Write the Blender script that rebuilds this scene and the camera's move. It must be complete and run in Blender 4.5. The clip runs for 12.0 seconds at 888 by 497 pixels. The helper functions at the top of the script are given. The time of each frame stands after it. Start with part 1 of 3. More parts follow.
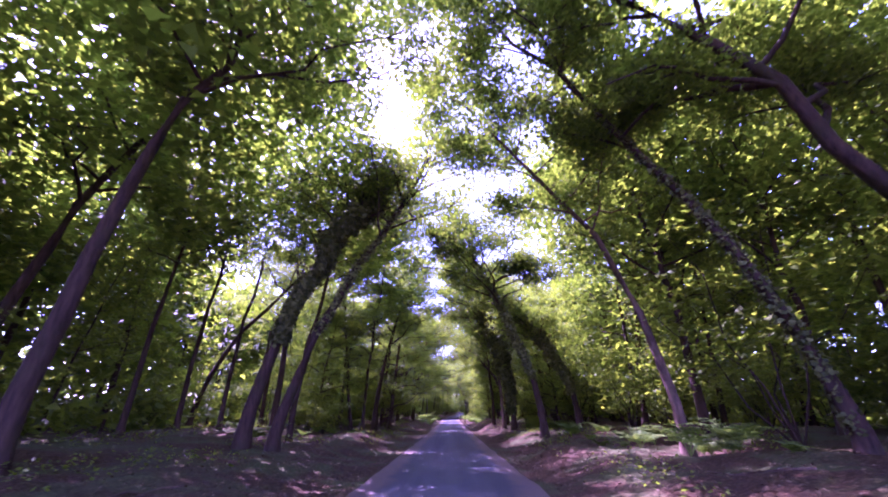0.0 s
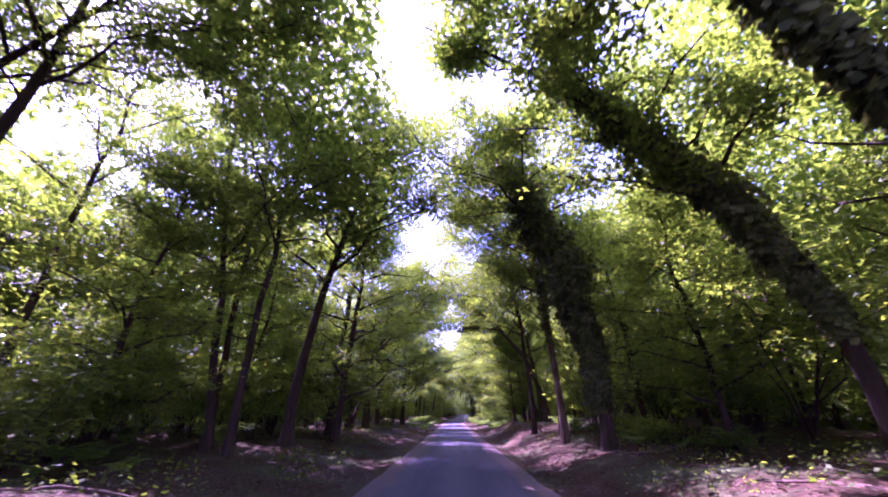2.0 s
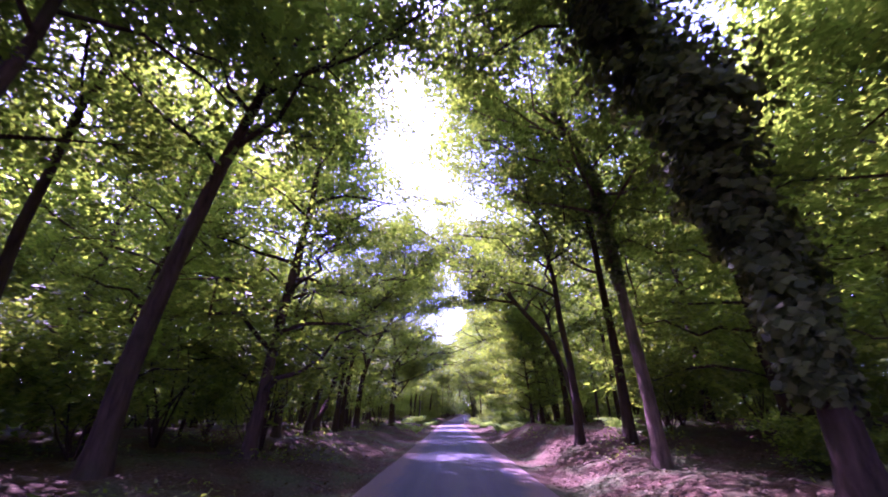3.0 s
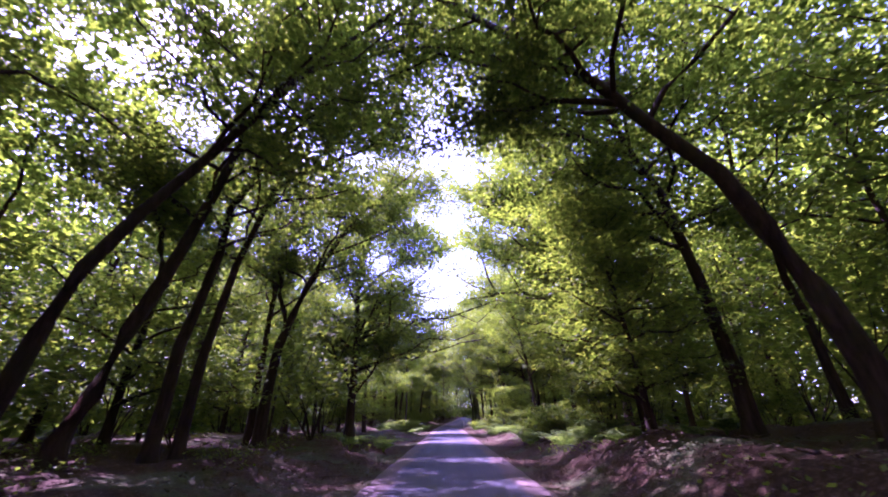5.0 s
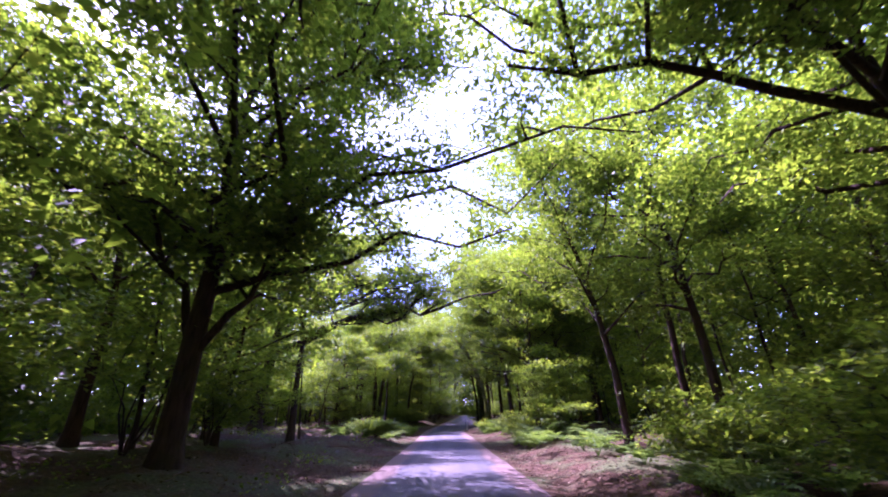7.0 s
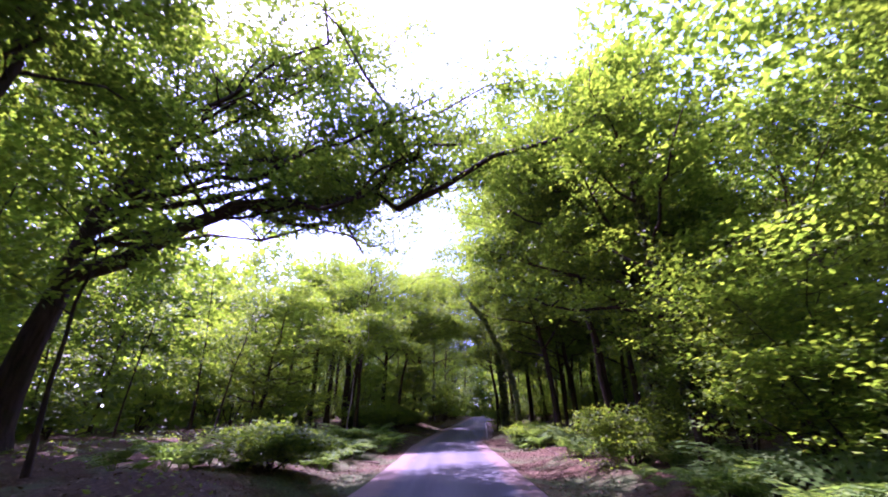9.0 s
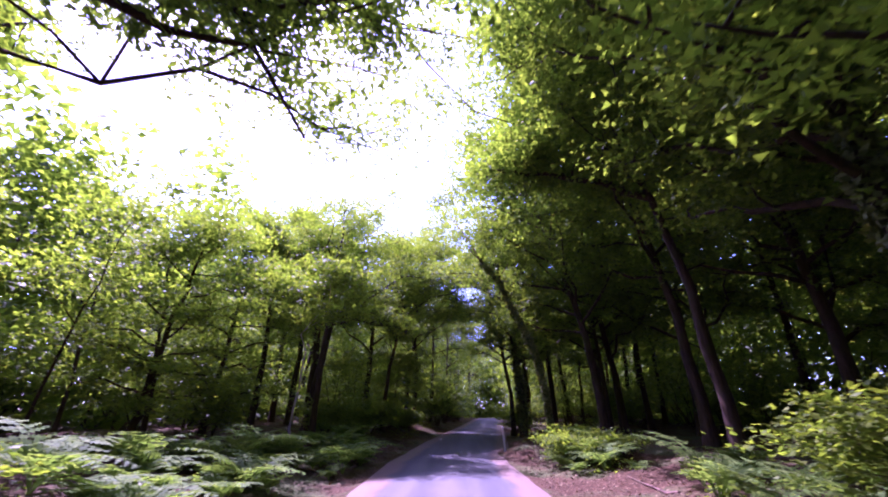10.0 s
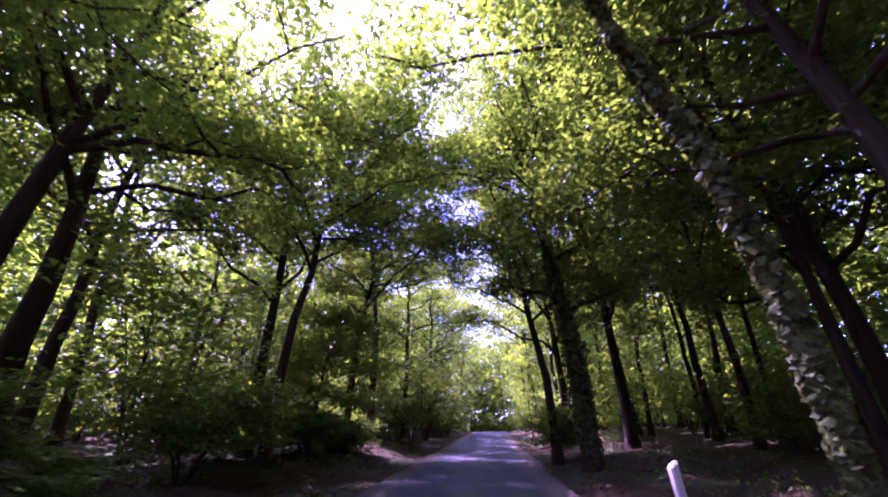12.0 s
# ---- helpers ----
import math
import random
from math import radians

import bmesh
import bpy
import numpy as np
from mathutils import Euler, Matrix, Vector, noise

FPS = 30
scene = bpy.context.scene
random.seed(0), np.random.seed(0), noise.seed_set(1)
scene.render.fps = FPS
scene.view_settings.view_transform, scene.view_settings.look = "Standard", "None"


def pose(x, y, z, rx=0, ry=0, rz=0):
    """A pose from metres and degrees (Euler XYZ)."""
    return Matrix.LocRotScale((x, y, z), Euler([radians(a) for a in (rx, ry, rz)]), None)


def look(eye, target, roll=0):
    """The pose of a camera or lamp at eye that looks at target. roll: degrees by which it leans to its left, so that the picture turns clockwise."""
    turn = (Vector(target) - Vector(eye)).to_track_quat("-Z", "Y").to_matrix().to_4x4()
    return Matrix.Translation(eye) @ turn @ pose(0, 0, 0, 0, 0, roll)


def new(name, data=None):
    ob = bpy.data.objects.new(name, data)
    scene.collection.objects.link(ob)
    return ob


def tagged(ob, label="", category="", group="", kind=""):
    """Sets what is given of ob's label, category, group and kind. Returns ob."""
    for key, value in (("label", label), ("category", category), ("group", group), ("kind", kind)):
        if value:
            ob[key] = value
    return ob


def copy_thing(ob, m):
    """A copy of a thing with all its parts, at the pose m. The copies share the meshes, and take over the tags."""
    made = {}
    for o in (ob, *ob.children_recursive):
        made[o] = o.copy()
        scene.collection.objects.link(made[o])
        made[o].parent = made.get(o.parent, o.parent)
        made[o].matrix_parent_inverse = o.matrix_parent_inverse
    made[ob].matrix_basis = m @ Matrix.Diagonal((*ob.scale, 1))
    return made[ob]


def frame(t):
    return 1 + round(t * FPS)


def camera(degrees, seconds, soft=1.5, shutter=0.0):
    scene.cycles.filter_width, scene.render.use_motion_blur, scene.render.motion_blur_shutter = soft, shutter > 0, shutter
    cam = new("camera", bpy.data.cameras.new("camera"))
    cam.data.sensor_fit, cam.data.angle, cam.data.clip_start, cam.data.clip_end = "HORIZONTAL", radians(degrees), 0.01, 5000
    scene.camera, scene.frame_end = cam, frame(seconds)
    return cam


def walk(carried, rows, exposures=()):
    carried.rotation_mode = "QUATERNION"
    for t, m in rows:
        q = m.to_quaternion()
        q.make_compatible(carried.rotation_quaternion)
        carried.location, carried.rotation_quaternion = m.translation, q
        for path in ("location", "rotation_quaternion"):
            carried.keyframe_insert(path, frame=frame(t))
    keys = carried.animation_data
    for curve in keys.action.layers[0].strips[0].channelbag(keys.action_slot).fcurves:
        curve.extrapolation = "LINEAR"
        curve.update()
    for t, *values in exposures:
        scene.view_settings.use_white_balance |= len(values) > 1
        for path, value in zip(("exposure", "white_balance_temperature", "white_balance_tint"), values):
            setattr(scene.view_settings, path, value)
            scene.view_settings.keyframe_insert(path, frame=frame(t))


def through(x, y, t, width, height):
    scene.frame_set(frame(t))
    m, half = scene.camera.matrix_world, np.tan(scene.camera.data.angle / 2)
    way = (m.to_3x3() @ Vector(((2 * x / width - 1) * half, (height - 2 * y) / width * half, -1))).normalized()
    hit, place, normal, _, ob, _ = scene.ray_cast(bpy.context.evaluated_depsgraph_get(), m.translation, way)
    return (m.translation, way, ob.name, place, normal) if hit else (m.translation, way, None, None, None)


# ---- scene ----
# The drive: seconds, x, y, z of the lens, then heading to the left, pitch up and roll in degrees.
PATH = [
    (0.0, 0.062, -0.000, 1.463, 0.965, 23.026, 0.136),
    (0.5, 0.019, 5.129, 1.461, 1.101, 23.047, -0.057),
    (1.0, -0.023, 10.117, 1.456, 1.271, 23.088, -0.018),
    (1.5, -0.043, 14.976, 1.458, 1.363, 23.218, 0.071),
    (2.0, -0.041, 19.741, 1.462, 1.334, 23.379, 0.221),
    (2.5, -0.057, 24.248, 1.483, 1.229, 23.437, 0.442),
    (3.0, -0.088, 28.411, 1.513, 1.249, 23.450, 0.545),
    (3.5, -0.108, 32.607, 1.549, 1.115, 23.474, 0.357),
    (4.0, -0.118, 36.827, 1.590, 0.899, 23.677, 0.065),
    (4.5, -0.119, 41.125, 1.637, 0.621, 23.873, -0.245),
    (5.0, -0.107, 45.564, 1.686, 0.291, 23.867, -0.511),
    (5.5, -0.096, 50.153, 1.734, 0.086, 23.858, -0.571),
    (6.0, -0.080, 54.548, 1.786, 0.052, 23.773, -0.472),
    (6.5, -0.052, 58.833, 1.846, -0.020, 23.725, -0.346),
    (7.0, -0.033, 63.050, 1.903, 0.021, 23.682, -0.338),
    (7.5, -0.004, 67.064, 1.963, 0.331, 23.624, -0.206),
    (8.0, 0.043, 71.160, 2.026, 0.568, 23.709, -0.129),
    (8.5, 0.090, 75.315, 2.090, 0.867, 23.823, -0.061),
    (9.0, 0.119, 79.562, 2.144, 1.352, 23.846, 0.062),
    (9.5, 0.136, 83.838, 2.177, 1.786, 23.934, 0.296),
    (10.0, 0.119, 88.119, 2.206, 1.903, 24.074, 0.591),
    (10.5, 0.095, 92.276, 2.235, 1.701, 24.370, 0.423),
    (11.0, 0.089, 96.156, 2.261, 1.439, 24.716, 0.111),
    (11.5, 0.174, 100.150, 2.309, 0.899, 25.043, -0.239),
    (12.0, 0.284, 103.875, 2.417, 0.274, 25.877, -0.439),
]


def aim(x, y, z, yaw, pitch, roll):
    a, b = radians(yaw), radians(pitch)
    ahead = Vector((-math.sin(a) * math.cos(b), math.cos(a) * math.cos(b), math.sin(b)))
    return look((x, y, z), Vector((x, y, z)) + ahead, roll)


cam = camera(96, 12.0, soft=1.9, shutter=0.12)
walk(cam, [(r[0], aim(*r[1:])) for r in PATH], exposures=[(t, e, 5080, w) for t, e, w in ((0.0, 3.38, 120), (1.0, 3.15, 120), (2.2, 3.42, 119), (3.2, 3.5, 118), (5.0, 2.95, 112), (6.7, 2.75, 90), (9.3, 2.75, 88), (10.3, 2.5, 104), (11.0, 2.75, 110), (12.0, 3.2, 118))])

# ---- light ----
SUN_AZ, SUN_EL = radians(-50), radians(60)   # clockwise from +y; above the horizon
world = bpy.data.worlds.new("world")
scene.world = world
world.use_nodes = True
wn = world.node_tree.nodes
sky = wn.new("ShaderNodeTexSky")
sky.sky_type, sky.sun_disc = "NISHITA", False
sky.sun_elevation, sky.sun_rotation = SUN_EL, SUN_AZ
sky.dust_density, sky.air_density, sky.ozone_density = 1.2, 1.0, 1.0
wn["Background"].inputs["Strength"].default_value = 0.14
world.node_tree.links.new(sky.outputs["Color"], wn["Background"].inputs["Color"])
sun = new("sun", bpy.data.lights.new("sun", "SUN"))
sun.data.energy, sun.data.angle, sun.data.color = 4.2, radians(0.6), (1.0, 0.93, 0.82)
to_sun = Vector((math.sin(SUN_AZ) * math.cos(SUN_EL), math.cos(SUN_AZ) * math.cos(SUN_EL), math.sin(SUN_EL)))
sun.matrix_world = Matrix.Translation((0, 0, 60)) @ to_sun.to_track_quat("Z", "Y").to_matrix().to_4x4()


# ---- materials ----
def material(name):
    m = bpy.data.materials.new(name)
    m.use_nodes = True
    nt = m.node_tree
    b = nt.nodes["Principled BSDF"]
    return m, nt, b


def node(nt, kind, **values):
    n = nt.nodes.new(kind)
    for key, v in values.items():
        n.inputs[key.replace("_", " ")].default_value = v
    return n


def ramp(nt, fac, stops):
    r = nt.nodes.new("ShaderNodeValToRGB")
    els = r.color_ramp.elements
    while len(els) < len(stops):
        els.new(0.5)
    for e, (p, c) in zip(els, stops):
        e.position, e.color = p, (*c, 1)
    nt.links.new(fac, r.inputs["Fac"])
    return r


def noise_at(nt, scale, detail=5, rough=0.6, coord="Object", squash=None):
    tc = nt.nodes.new("ShaderNodeTexCoord")
    out = tc.outputs[coord]
    if squash:
        mp = nt.nodes.new("ShaderNodeMapping")
        mp.inputs["Scale"].default_value = squash
        nt.links.new(out, mp.inputs["Vector"])
        out = mp.outputs["Vector"]
    n = node(nt, "ShaderNodeTexNoise", Scale=scale, Detail=detail, Roughness=rough)
    nt.links.new(out, n.inputs["Vector"])
    return n.outputs["Fac"]


def mix(nt, fac, a, b, how="MIX"):
    m = nt.nodes.new("ShaderNodeMix")
    m.data_type, m.blend_type = "RGBA", how
    for sock, v in ((m.inputs[0], fac), (m.inputs[6], a), (m.inputs[7], b)):
        if hasattr(v, "is_output"):
            nt.links.new(v, sock)
        else:
            sock.default_value = v if isinstance(v, (int, float)) else (*v, 1)
    return m.outputs[2]


def bump(nt, b, height, strength, distance):
    n = node(nt, "ShaderNodeBump", Strength=strength, Distance=distance)
    nt.links.new(height, n.inputs["Height"])
    nt.links.new(n.outputs["Normal"], b.inputs["Normal"])


def leaf_material(name, dark, mid, light, through, share=0.45, rough=0.6, gloss=0.14):
    """Thin leaves: each one its own shade, light coming through them."""
    m, nt, b = material(name)
    geo = nt.nodes.new("ShaderNodeNewGeometry")
    info = nt.nodes.new("ShaderNodeObjectInfo")
    r = ramp(nt, geo.outputs["Random Per Island"], [(0.0, dark), (0.5, mid), (1.0, light)])
    hsv = nt.nodes.new("ShaderNodeHueSaturation")
    rng = nt.nodes.new("ShaderNodeMapRange")
    rng.inputs["To Min"].default_value, rng.inputs["To Max"].default_value = 0.8, 1.2
    nt.links.new(info.outputs["Random"], rng.inputs["Value"])
    nt.links.new(rng.outputs["Result"], hsv.inputs["Value"])
    nt.links.new(r.outputs["Color"], hsv.inputs["Color"])
    nt.links.new(hsv.outputs["Color"], b.inputs["Base Color"])
    b.inputs["Roughness"].default_value = rough
    b.inputs["Specular IOR Level"].default_value = gloss
    tl = nt.nodes.new("ShaderNodeBsdfTranslucent")
    nt.links.new(mix(nt, 1.0, hsv.outputs["Color"], through, "MULTIPLY"), tl.inputs["Color"])
    ms = nt.nodes.new("ShaderNodeMixShader")
    ms.inputs[0].default_value = share
    nt.links.new(b.outputs[0], ms.inputs[1])
    nt.links.new(tl.outputs[0], ms.inputs[2])
    nt.links.new(ms.outputs[0], nt.nodes["Material Output"].inputs["Surface"])
    return m


def bark_material(name, dark, light, moss):
    m, nt, b = material(name)
    ridge = noise_at(nt, 9, 6, 0.65, squash=(1, 1, 0.18))
    patch = noise_at(nt, 1.3, 4, 0.6)
    c = ramp(nt, ridge, [(0.3, dark), (0.7, light)]).outputs["Color"]
    p = ramp(nt, patch, [(0.5, (0, 0, 0)), (0.68, (1, 1, 1))]).outputs["Color"]
    nt.links.new(mix(nt, p, c, moss), b.inputs["Base Color"])
    b.inputs["Roughness"].default_value = 0.9
    b.inputs["Specular IOR Level"].default_value = 0.2
    bump(nt, b, ridge, 0.8, 0.03)
    return m


OAK_LEAF = leaf_material("oak_leaf", (0.047, 0.078, 0.011), (0.080, 0.122, 0.015), (0.122, 0.166, 0.020), (2.4, 2.55, 0.35), 0.5, 0.55, 0.2)
BEECH_LEAF = leaf_material("beech_leaf", (0.061, 0.102, 0.010), (0.104, 0.156, 0.014), (0.150, 0.200, 0.018), (2.3, 2.45, 0.35), 0.5, 0.55, 0.2)
IVY_LEAF = leaf_material("ivy_leaf", (0.042, 0.056, 0.015), (0.078, 0.098, 0.024), (0.135, 0.15, 0.04), (1.8, 1.7, 0.7), 0.25, 0.6, 0.12)
FERN_LEAF = leaf_material("fern_leaf", (0.05, 0.095, 0.016), (0.082, 0.145, 0.026), (0.13, 0.19, 0.04), (2.2, 2.2, 0.8), 0.4, 0.65, 0.1)
BARK = bark_material("bark", (0.015, 0.008, 0.005), (0.070, 0.040, 0.023), (0.034, 0.028, 0.012))
SILVER_BARK = bark_material("silver_bark", (0.18, 0.13, 0.12), (0.48, 0.39, 0.36), (0.20, 0.18, 0.13))
PALE_BARK = bark_material("pale_bark", (0.035, 0.019, 0.012), (0.17, 0.105, 0.065), (0.06, 0.05, 0.02))


def litter_material():
    m, nt, b = material("leaf_litter")
    fine = noise_at(nt, 14, 8, 0.7)
    wide = noise_at(nt, 0.5, 5, 0.6)
    c = ramp(nt, fine, [(0.3, (0.018, 0.009, 0.004)), (0.52, (0.058, 0.032, 0.012)), (0.72, (0.165, 0.104, 0.050))]).outputs["Color"]
    p = ramp(nt, wide, [(0.46, (0, 0, 0)), (0.62, (1, 1, 1))]).outputs["Color"]
    green = ramp(nt, fine, [(0.35, (0.03, 0.035, 0.012)), (0.7, (0.10, 0.13, 0.035))]).outputs["Color"]
    nt.links.new(mix(nt, p, c, green), b.inputs["Base Color"])
    b.inputs["Roughness"].default_value = 0.95
    b.inputs["Specular IOR Level"].default_value = 0.15
    bump(nt, b, fine, 1.0, 0.06)
    return m


def asphalt_material():
    m, nt, b = material("asphalt")
    grit = noise_at(nt, 90, 4, 0.7)
    wide = noise_at(nt, 0.6, 6, 0.65)
    tracks = noise_at(nt, 1.1, 4, 0.6, squash=(1.6, 0.05, 1))
    base = ramp(nt, grit, [(0.3, (0.026, 0.026, 0.026)), (0.7, (0.070, 0.069, 0.069))]).outputs["Color"]
    worn = mix(nt, ramp(nt, tracks, [(0.42, (0, 0, 0)), (0.66, (0.6, 0.6, 0.6))]).outputs["Color"], base, (0.090, 0.086, 0.080))
    uv = nt.nodes.new("ShaderNodeUVMap")
    sep = nt.nodes.new("ShaderNodeSeparateXYZ")
    nt.links.new(uv.outputs["UV"], sep.inputs[0])
    add = nt.nodes.new("ShaderNodeMath")
    add.operation = "MULTIPLY_ADD"
    nt.links.new(wide, add.inputs[0])
    add.inputs[1].default_value = 0.5
    nt.links.new(sep.outputs["X"], add.inputs[2])
    # pale crown between the two dark wheel tracks, brown dust along the edges
    crown = ramp(nt, add.outputs[0], [(0.30, (0.5, 0.5, 0.5)), (0.48, (0, 0, 0))]).outputs["Color"]
    worn = mix(nt, crown, worn, (0.105, 0.096, 0.088))
    dust = ramp(nt, add.outputs[0], [(0.88, (0, 0, 0)), (1.18, (1, 1, 1))]).outputs["Color"]
    nt.links.new(mix(nt, dust, worn, (0.120, 0.082, 0.058)), b.inputs["Base Color"])
    b.inputs["Roughness"].default_value = 0.85
    b.inputs["Specular IOR Level"].default_value = 0.3
    bump(nt, b, grit, 0.4, 0.01)
    return m


LITTER, ASPHALT = litter_material(), asphalt_material()

# ---- the lay of the land ----
ROAD_Z = [-0.0, 0.0, 0.15, 0.41, 0.69, 0.86, 1.60, 2.75, 3.70]   # height of the lane every 20 m


def smooth(a, b, v):
    u = np.clip((np.asarray(v, float) - a) / (b - a), 0, 1)
    return u * u * (3 - 2 * u)


def road_z(y):
    ys = np.asarray(y, float)
    w = np.linspace(-14, 14, 9)
    knots = np.arange(9) * 20.0
    return sum(np.interp(ys + k, knots, ROAD_Z) for k in w) / len(w) + np.clip(ys - 150, 0, 400) * 0.005


def road_x(y):
    y = np.asarray(y, float)
    u = np.clip(y - 103, 0, 90)
    return 0.12 * u * u / (u + 10.5) - 0.15 * np.exp(-((y - 104) / 5) ** 2)


def ground_z(x, y):
    """Lane level, a bank on either side, then the forest floor."""
    x, y = np.asarray(x, float), np.asarray(y, float)
    d = x - road_x(y)
    bank = np.interp(y, [0, 40, 47, 57, 64, 80, 110], [0.6, 0.65, 1.1, 1.1, 0.55, 0.4, 0.4])
    right = bank * smooth(2.5, 5.0, d) + 0.5 * smooth(5, 16, d)
    left = 0.55 * smooth(2.5, 6.0, -d) + 0.3 * smooth(6, 18, -d)
    rough = 0.09 * np.sin(x * 0.55 + 2.1 + 1.3 * np.sin(y * 0.31)) + 0.05 * np.sin(x * 4.7 + 2 * np.sin(y * 1.9)) * np.sin(y * 4.3 + 1.1) + 0.10 * np.sin(x * 1.3 + np.sin(y * 0.7)) * np.sin(y * 0.9 + 1.7) + 0.06 * np.sin(x * 2.9 + 0.4) * np.sin(y * 2.3 + x)
    mound = 0.45 * np.exp(-((x - 3.0) / 0.6) ** 2 - ((y - 107.4) / 1.6) ** 2)
    return road_z(y) + right + left + mound + rough * smooth(2.4, 4.0, np.abs(d)) - 0.05 * smooth(2.1, 2.5, np.abs(d))


def mesh_from(name, verts, faces, mats, smooth_shade=False):
    me = bpy.data.meshes.new(name)
    me.from_pydata(verts if isinstance(verts, list) else verts.tolist(), [], faces if isinstance(faces, list) else faces.tolist())
    for m in mats:
        me.materials.append(m)
    if smooth_shade:
        me.polygons.foreach_set("use_smooth", [True] * len(me.polygons))
    return me


def grid_faces(nx, ny):
    i = np.arange(nx - 1)[None, :] + np.arange(ny - 1)[:, None] * nx
    return np.stack([i, i + 1, i + 1 + nx, i + nx], -1).reshape(-1, 4)


def build_ground():
    xs = np.concatenate([np.linspace(-900, -60, 8), np.linspace(-50, -14, 16), np.arange(-13, 13.01, 0.4), np.linspace(14, 50, 16), np.linspace(60, 900, 8)])
    ys = np.concatenate([np.linspace(-600, -20, 8), np.arange(-16, 172, 0.6), np.linspace(175, 1200, 12)])
    X, Y = np.meshgrid(xs, ys)
    Z = ground_z(X + road_x(Y), Y)
    X = X + road_x(Y)
    me = mesh_from("ground", np.stack([X, Y, Z], -1).reshape(-1, 3), grid_faces(len(xs), len(ys)), [LITTER], True)
    tagged(new("ground", me), "forest floor of brown leaf litter with low banks", "ground", kind="structure")


def build_road():
    us = np.array([-1.0, -0.93, -0.75, -0.4, 0, 0.4, 0.75, 0.93, 1.0])
    ys = np.arange(-12, 172, 0.5)
    verts, uvs = [], []
    for y in ys:
        wob = [0.10 * noise.noise(Vector((y * 0.5, s * 9.1, 0))) + 0.05 * noise.noise(Vector((y * 2.1, s * 5.1, 3))) for s in (-1, 1)]
        for u in us:
            half = float(np.interp(y, [106, 112, 122, 130], [2.2, 2.45, 2.45, 2.2])) + wob[0 if u < 0 else 1]
            verts.append((float(road_x(y)) + u * half, float(y), float(road_z(y)) + 0.02 * (1 - u * u) + 0.012 - (0.06 if abs(u) == 1 else 0)))
            uvs.append((abs(u), y))
    fc = grid_faces(len(us), len(ys))
    me = mesh_from("road", verts, fc, [ASPHALT], True)
    layer = me.uv_layers.new(name="UVMap")
    layer.data.foreach_set("uv", np.array(uvs)[fc.ravel()].ravel())
    tagged(new("road", me), "narrow single-track asphalt lane with dusty worn edges", "road", kind="structure")


build_ground()
build_road()


# ---- trees ----
def tube(verts, faces, path, radii, sides=6):
    """A bent, tapering limb."""
    n0 = len(verts)
    for i, p in enumerate(path):
        d = (path[min(i + 1, len(path) - 1)] - path[max(i - 1, 0)]).normalized()
        a = d.orthogonal().normalized() if abs(d.z) < 0.95 else Vector((1, 0, 0)).cross(d).normalized()
        b = d.cross(a)
        for k in range(sides):
            w = 2 * math.pi * k / sides
            verts.append(tuple(p + (a * math.cos(w) + b * math.sin(w)) * radii[i]))
    for i in range(len(path) - 1):
        for k in range(sides):
            q = n0 + i * sides
            faces.append((q + k, q + (k + 1) % sides, q + sides + (k + 1) % sides, q + sides + k))


def leaves(rng, centres, size, tilt=0.6, width=0.6, out=None, whole=True):
    """Leaf blades round the given places: arrays of corner points and faces. out: directions that the blades face;
    whole: two faces a blade, or a single one."""
    n = len(centres)
    yaw = rng.uniform(0, 2 * np.pi, n)
    along = np.stack([np.cos(yaw), np.sin(yaw), rng.normal(-0.15, 0.3, n)], -1)
    nor = np.stack([rng.normal(0, tilt, n), rng.normal(0, tilt, n), np.ones(n)], -1)
    if out is not None:
        nor = out + rng.normal(0, tilt, (n, 3))
    nor /= np.linalg.norm(nor, axis=1)[:, None]
    along -= nor * (along * nor).sum(1)[:, None]
    along /= np.linalg.norm(along, axis=1)[:, None] + 1e-9
    side = np.cross(nor, along)
    s = (size * rng.uniform(0.65, 1.3, n))[:, None]
    drop = nor * s * rng.uniform(0.05, 0.2, n)[:, None]
    if not whole:
        a = centres - along * s * 0.42 + side * s * width * 0.5
        b = centres - along * s * 0.42 - side * s * width * 0.5
        return np.stack([a, b, centres + along * s * 0.58 - drop], 1).reshape(-1, 3), np.arange(n * 3).reshape(-1, 3)
    a = centres - along * s * 0.5
    b = centres + side * s * width * 0.5 - drop + along * s * 0.08
    c = centres + along * s * 0.5 - drop
    d = centres - side * s * width * 0.5 - drop + along * s * 0.08
    verts = np.stack([a, b, c, d], 1).reshape(-1, 3)
    i = np.arange(n)[:, None] * 4
    faces = np.concatenate([i + [0, 1, 2], i + [0, 2, 3]], 1).reshape(-1, 3)
    return verts, faces


def sprays(rng, centres, per, spread, size, tilt=0.5, flat=0.25, whole=False, bunch=9):
    """Twig ends with flat sprays of small leaves that face much the same way."""
    many = max(2, round(per / bunch))
    C = np.repeat(centres, many, 0) + rng.normal(0, 1, (len(centres) * many, 3)) * spread
    face = np.stack([rng.normal(0, tilt, len(C)), rng.normal(0, tilt, len(C)), np.ones(len(C))], -1)
    face /= np.linalg.norm(face, axis=1)[:, None]
    count = max(2, round(per / many))
    C, face = np.repeat(C, count, 0), np.repeat(face, count, 0)
    off = rng.normal(0, 1, C.shape) * size * 0.52 * bunch ** 0.5
    off -= face * (off * face).sum(1)[:, None] * (1 - flat)
    return leaves(rng, C + off, size, 0.28, 0.72, face, whole)


def part(name, me, parent, label=""):
    ob = new(name, me)
    ob.parent = parent
    if label:
        tagged(ob, label)
    return ob


